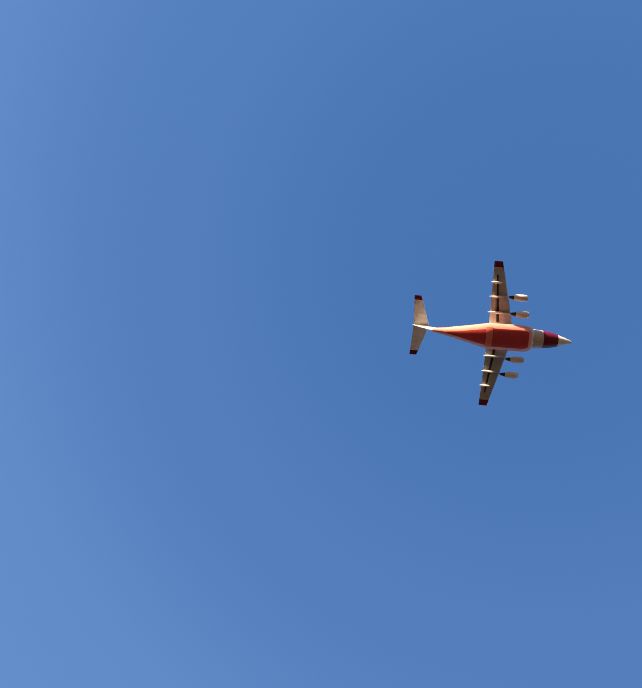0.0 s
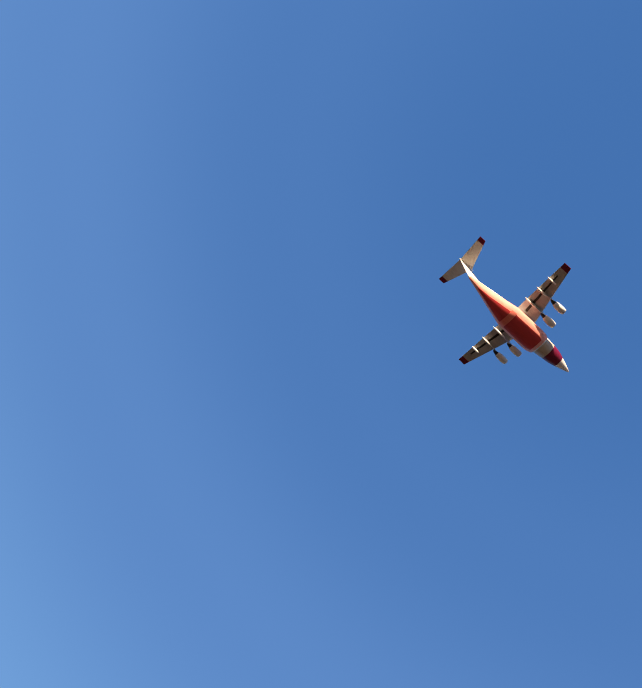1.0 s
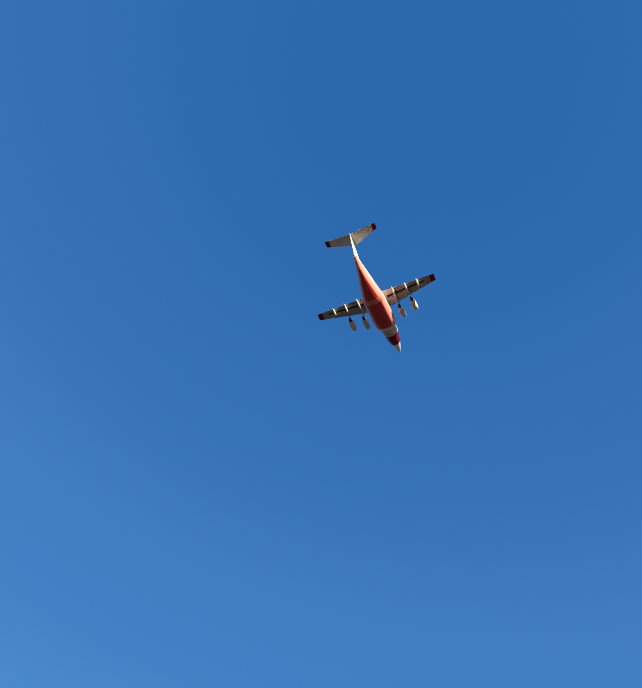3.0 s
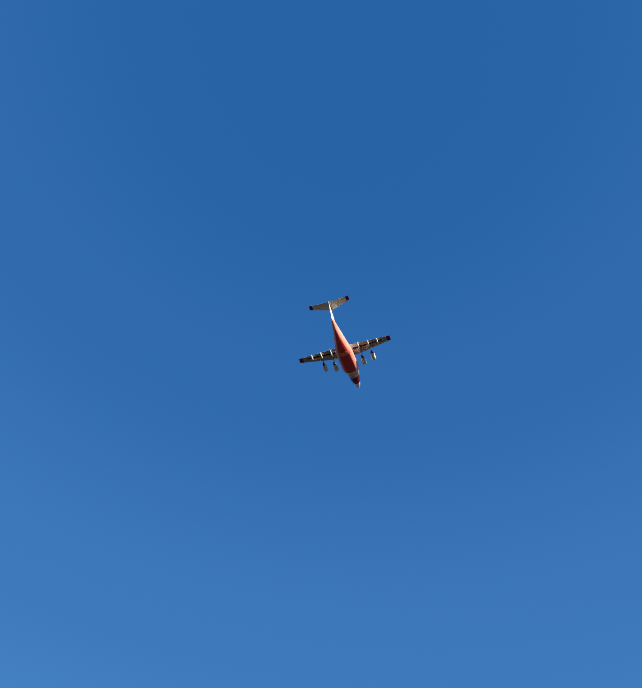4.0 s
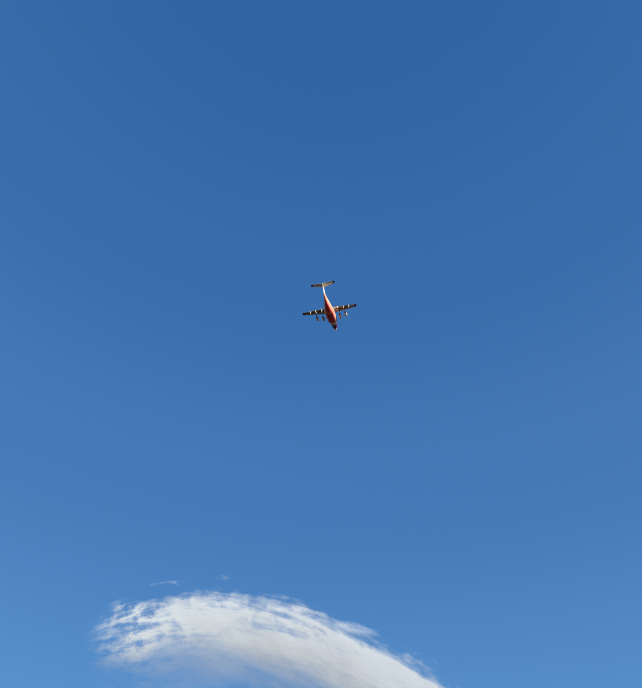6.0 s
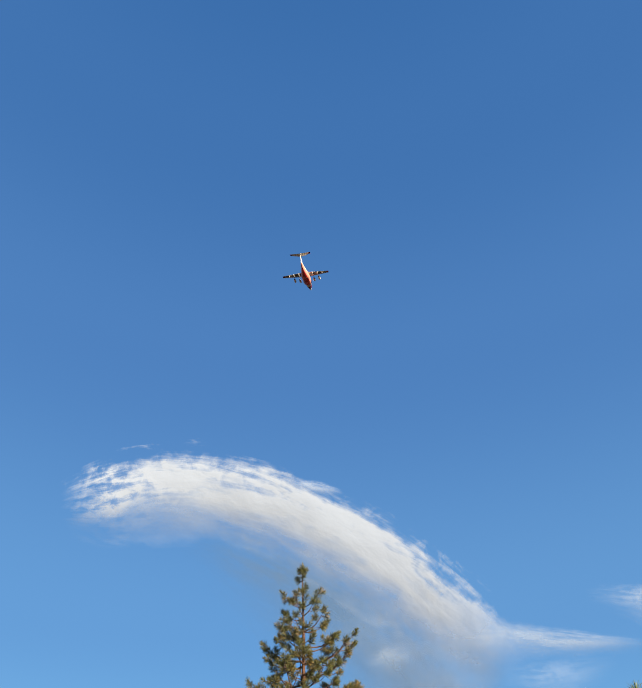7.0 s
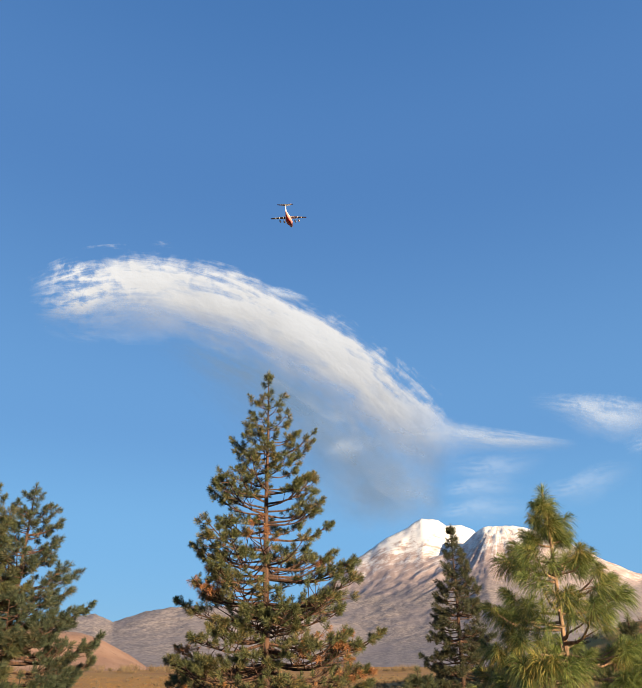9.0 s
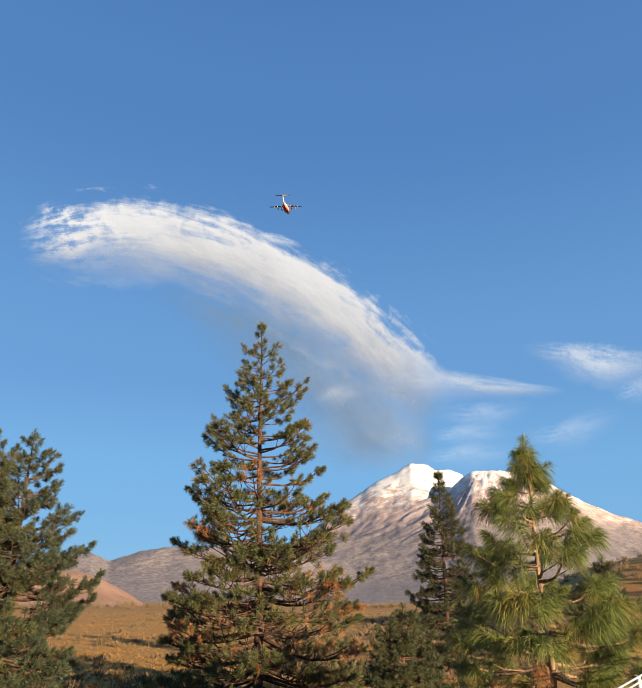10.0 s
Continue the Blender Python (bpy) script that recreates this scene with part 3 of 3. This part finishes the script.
def pine(name, label, x, y, top, profile, seed, whorls, per_whorl, tuft_size, needles, width, droop, leaf, dry=0.0, gap=0.0, trunk_r=0.3, lean=0.0, twigs=5, spread=1.5, forks=True):
    """profile: rows of depth below the top and crown radius."""
    rng = random.Random(seed)
    base = ground_z(x, y) - 0.1
    root = new(name)
    root.location = (x, y, base)
    tagged(root, label, "tree")
    height = top - base
    wander = [Vector((lean * h + 0.12 * noise.noise(Vector((h * 2.5, seed, 0))), 0.12 * noise.noise(Vector((h * 2.5, seed, 9))), h * height)) for h in (i / 14 for i in range(15))]
    tv, tf = [], []
    tube(tv, tf, wander, trunk_r, 0.025, 10)
    wood = BARK_YOUNG if leaf is NEEDLE_LONG else BARK
    raw_part("trunk", tv, tf, wood, root, smooth=True)

    def spine(h):
        s = max(0.0, min(13.999, h / height * 14))
        k = int(s)
        return wander[k].lerp(wander[k + 1], s - k)

    def radius(depth):
        for (d0, r0), (d1, r1) in zip(profile, profile[1:]):
            if depth <= d1:
                return r0 + (r1 - r0) * (depth - d0) / (d1 - d0)
        return profile[-1][1]

    limbs, nv, nf, dv, df = [], [], [], [], []
    deepest = profile[-1][0]
    tuft(rng, nv, nf, wander[-1], Vector((0, 0, 1)), tuft_size, needles, width, droop * 0.5)
    for w in range(whorls):
        depth = tuft_size * 0.45 + (deepest - tuft_size) * (max(0.0, w + rng.uniform(-0.3, 0.3)) / whorls) ** 0.97
        turn = rng.uniform(0, 6.28)
        whorl = depth
        for k in range(per_whorl):
            depth = max(0.3, whorl + rng.uniform(-0.5, 0.5) * min(1.0, 0.15 * whorl + 0.05))
            if rng.random() < gap * (1.7 - 1.3 * depth / deepest):
                continue
            az = turn + 2 * math.pi * k / per_whorl + rng.uniform(-0.5, 0.5)
            lump = 1 + 0.45 * noise.noise(Vector((math.cos(az) * 1.3, math.sin(az) * 1.3, depth * 0.45 + seed)))
            long = max(0.25, radius(depth) * rng.uniform(0.68, 1.1) * lump)
            out = Vector((math.cos(az), math.sin(az), 0))
            f = depth / deepest
            rise = (0.75 - 1.05 * f + rng.uniform(-0.12, 0.12)) * long
            start = spine(height - depth - max(rise, 0) * 0.8)
            tip = start + out * long + Vector((0, 0, rise * 0.75 + 0.12 * long))
            bend = start + out * long * 0.55 + Vector((0, 0, rise * 0.32 - 0.06 * long))
            pts = curve_through((start, bend, tip), 6)
            r0 = 0.018 + 0.016 * long
            bv, bf = [], []
            limbs.append((bv, bf))
            tube(bv, bf, pts, r0, 0.008, 5)
            dead = rng.random() < dry and 0.45 < f < 0.95
            ends = [(tip, (tip - bend))]
            n_tw = max(1 if long < 0.7 else 2, int(twigs * (0.4 + long / 3) * min(1.0, 0.3 + 0.7 * long) * (0.8 + 0.7 * f)))
            for q in range(n_tw):
                s = 0.30 + 0.66 * (q + rng.random()) / n_tw
                g = min(int(s * 6), 5)
                p = pts[g].lerp(pts[g + 1], s * 6 - g)
                hand = 1 if q % 2 else -1
                ln = long * (1.05 - s) * rng.uniform(0.35, 0.65) + tuft_size * 0.6 * min(1.0, long)
                d = (out * 0.75 + out.cross(Vector((0, 0, 1))) * hand * rng.uniform(0.5, 1.1) + Vector((0, 0, rng.uniform(0.15, 0.75)))).normalized()
                e = p + d * ln
                mid = p + d * ln * 0.55 - Vector((0, 0, 0.08 * ln))
                tube(bv, bf, [p, mid, e], 0.4 * r0 + 0.004, 0.005, 4)
                ends.append((e, d + Vector((0, 0, 0.5))))
                if forks and ln > tuft_size * 1.5:
                    d2 = (d + Vector((rng.uniform(-0.8, 0.8), rng.uniform(-0.8, 0.8), rng.uniform(0.0, 0.6)))).normalized()
                    e2 = mid + d2 * ln * 0.45
                    tube(bv, bf, [mid, e2], 0.3 * r0, 0.004, 4)
                    ends.append((e2, d2 + Vector((0, 0, 0.4))))
            for e, d in ends:
                if dead and e is not tip and rng.random() < 0.8:
                    tuft(rng, dv, df, e, d, tuft_size * 0.9, int(needles * 0.7), width, droop + 0.5)
                else:
                    tuft(rng, nv, nf, e, d, tuft_size * rng.uniform(0.75, 1.15), needles, width, droop, spread)
    for bv, bf in limbs:
        raw_part("branch", bv, bf, wood, root)
    raw_part("foliage", nv, nf, leaf, root)
    if dv:
        raw_part("dry_foliage", dv, df, NEEDLE_DRY, root, "dry orange needles")
    return root


def spot(az, d):
    p = at(az, 0, d)
    return p.x, p.y


pine("pine_tree", "tall open ponderosa pine with dry orange patches", *spot(-4.85, 42.2), 24.1,
     [(0, 0.15), (1.0, 0.5), (2.7, 1.5), (5.3, 3.3), (7.5, 3.7), (9.2, 3.8), (10.6, 4.2), (13.7, 5.0), (17, 6.1), (20, 7.0), (23, 7.2)], 3, 42, 5, 0.33, 80, 0.0095, 0.10, NEEDLE, 0.12, 0.20, 0.30, lean=-0.55, twigs=5, spread=1.35)
# Both left pines get darkened needles in place of a cast shadow.
pine("pine_tree", "dense green pine at the edge of the plain", *spot(-23.99, 44.3), 16.0,
     [(0, 0.2), (1.5, 1.2), (3, 2.2), (5, 3.1), (8, 3.9), (11, 4.3), (15, 4.5)], 8, 32, 6, 0.34, 80, 0.010, 0.10, NEEDLE_EDGE_SHADED, 0.0, 0.20, 0.28, twigs=5, spread=1.35)
pine("pine_tree", "dense green pine half hidden by its neighbour", *spot(-27.0, 43.0), 15.8,
     [(0, 0.2), (2, 1.4), (5, 2.8), (9, 3.8), (15, 4.4)], 12, 24, 5, 0.36, 80, 0.010, 0.10, NEEDLE_SHADE, 0.02, 0.12, 0.28, twigs=5)
pine("pine_tree", "narrow conifer with needles darkened as in shade", *spot(10.1, 59.4), 16.8,
     [(0, 0.2), (1.2, 0.55), (3, 1.2), (6, 2.0), (10, 2.6), (16, 3.2)], 21, 36, 6, 0.34, 56, 0.012, 0.1, NEEDLE_DIMMED, 0.0, 0.10, 0.25, twigs=4)
pine("pine_tree", "young pine with long drooping bright green needles", *spot(17.6, 19.9), 10.45,
     [(0, 0.05), (0.8, 0.55), (1.4, 0.85), (2.1, 1.35), (2.8, 1.7), (4.0, 2.3), (5.4, 2.8), (7, 3.1)], 5, 15, 5, 0.46, 250, 0.0050, 0.85, NEEDLE_LONG, 0.04, 0.16, 0.09, twigs=3, spread=1.45, forks=False)
pine("pine_tree", "small brownish pine on the slope", *spot(22.2, 28.0), 7.6,
     [(0, 0.1), (1, 0.8), (2.2, 1.5), (4, 2.0)], 31, 13, 5, 0.26, 90, 0.0065, 0.2, NEEDLE_SHADE, 0.15, 0.15, 0.10, twigs=3)
pine("pine_tree", "low bushy dark pine below the slope", *spot(6.6, 31.0), 5.9,
     [(0, 0.2), (1, 1.0), (2.2, 1.7), (4, 2.2)], 35, 14, 6, 0.26, 110, 0.0065, 0.2, NEEDLE_SHADE, 0.05, 0.1, 0.12, twigs=4)


# ---- scrub ----
def scrub(name, label, spots, height, leaf, blades, width, seed):
    """Loose clumps of upright twigs and leaves, far too many to count."""
    rng = random.Random(seed)
    verts, faces = [], []
    for x, y in spots:
        h = height * rng.uniform(0.5, 1.4)
        z = ground_z(x, y) - 0.05
        for _ in range(blades):
            a, s = rng.uniform(0, 6.28), rng.uniform(0.1, 1.1)
            d = Vector((math.cos(a) * math.sin(s), math.sin(a) * math.sin(s), math.cos(s)))
            p = Vector((x + rng.gauss(0, 0.25) * h, y + rng.gauss(0, 0.25) * h, z))
            e = p + d * h * rng.uniform(0.5, 1.0)
            side = d.orthogonal().normalized() * width * rng.uniform(0.6, 1.4)
            m = p.lerp(e, 0.6) + side.cross(d) * rng.uniform(-2, 2)
            k = len(verts)
            verts.extend((p, m - side, e, m + side))
            faces.append((k, k + 1, k + 2, k + 3))
    return tagged(new(name, mesh_of(name, verts, faces, leaf)), label, "scrub", kind="stuff")


def strewn(seed, n, az0, az1, d0, d1, power=1.6):
    rng = random.Random(seed)
    out = []
    for _ in range(n):
        d = d0 + (d1 - d0) * rng.random() ** power
        out.append(spot(rng.uniform(az0, az1), d))
    return out


scrub("sagebrush", "dry brown sagebrush scattered over the plain", strewn(1, 420, -32, 14, 48, 420), 0.9, BRUSH, 34, 0.05, 41)
scrub("foreground_brush", "grey brown brush at the near edge of the plain", strewn(6, 420, -28, 6, 27, 46, 1.0), 0.8, BRUSH, 40, 0.014, 46)
scrub("dry_grass", "low ochre dry grass on the plain", strewn(2, 22000, -32, 16, 44, 360), 0.30, GRASS, 5, 0.04, 42)
scrub("hillside_brush", "brown brush covering the rising slope", strewn(3, 2200, -2, 36, 60, 330, 1.0), 1.1, BRUSH, 26, 0.07, 43)
scrub("far_treeline", "line of small bare trees at the far edge of the plain", strewn(4, 150, -32, 8, 480, 760, 1.0), 6.0, BRUSH, 70, 0.10, 44)


def railing():
    rail = new("railing")
    tagged(rail, "white painted metal railing beside the standpoint", "railing")
    p, q = at(22.14, 0, 11.33), at(23.65, 0, 13.25)
    a, b = p - (q - p) * 0.15, p + (q - p) * 4.6
    rail.location = (a.x, a.y, 0)
    end = Vector((b.x - a.x, b.y - a.y, 0))
    for z in (4.89, 4.81, 4.62):
        v, f = [], []
        tube(v, f, [Vector((0, 0, z)), end * 0.5 + Vector((0, 0, z)), end + Vector((0, 0, z))], 0.016, 0.016, 10)
        raw_part("rail", v, f, RAIL, rail, smooth=True)
    for k in range(5):
        p = end * (k / 4)
        g = ground_z(a.x + p.x, a.y + p.y) - 0.1
        v, f = [], []
        tube(v, f, [Vector((p.x, p.y, g)), Vector((p.x, p.y, 4.91))], 0.04, 0.04, 10)
        raw_part("post", v, f, RAIL, rail, smooth=True)


railing()
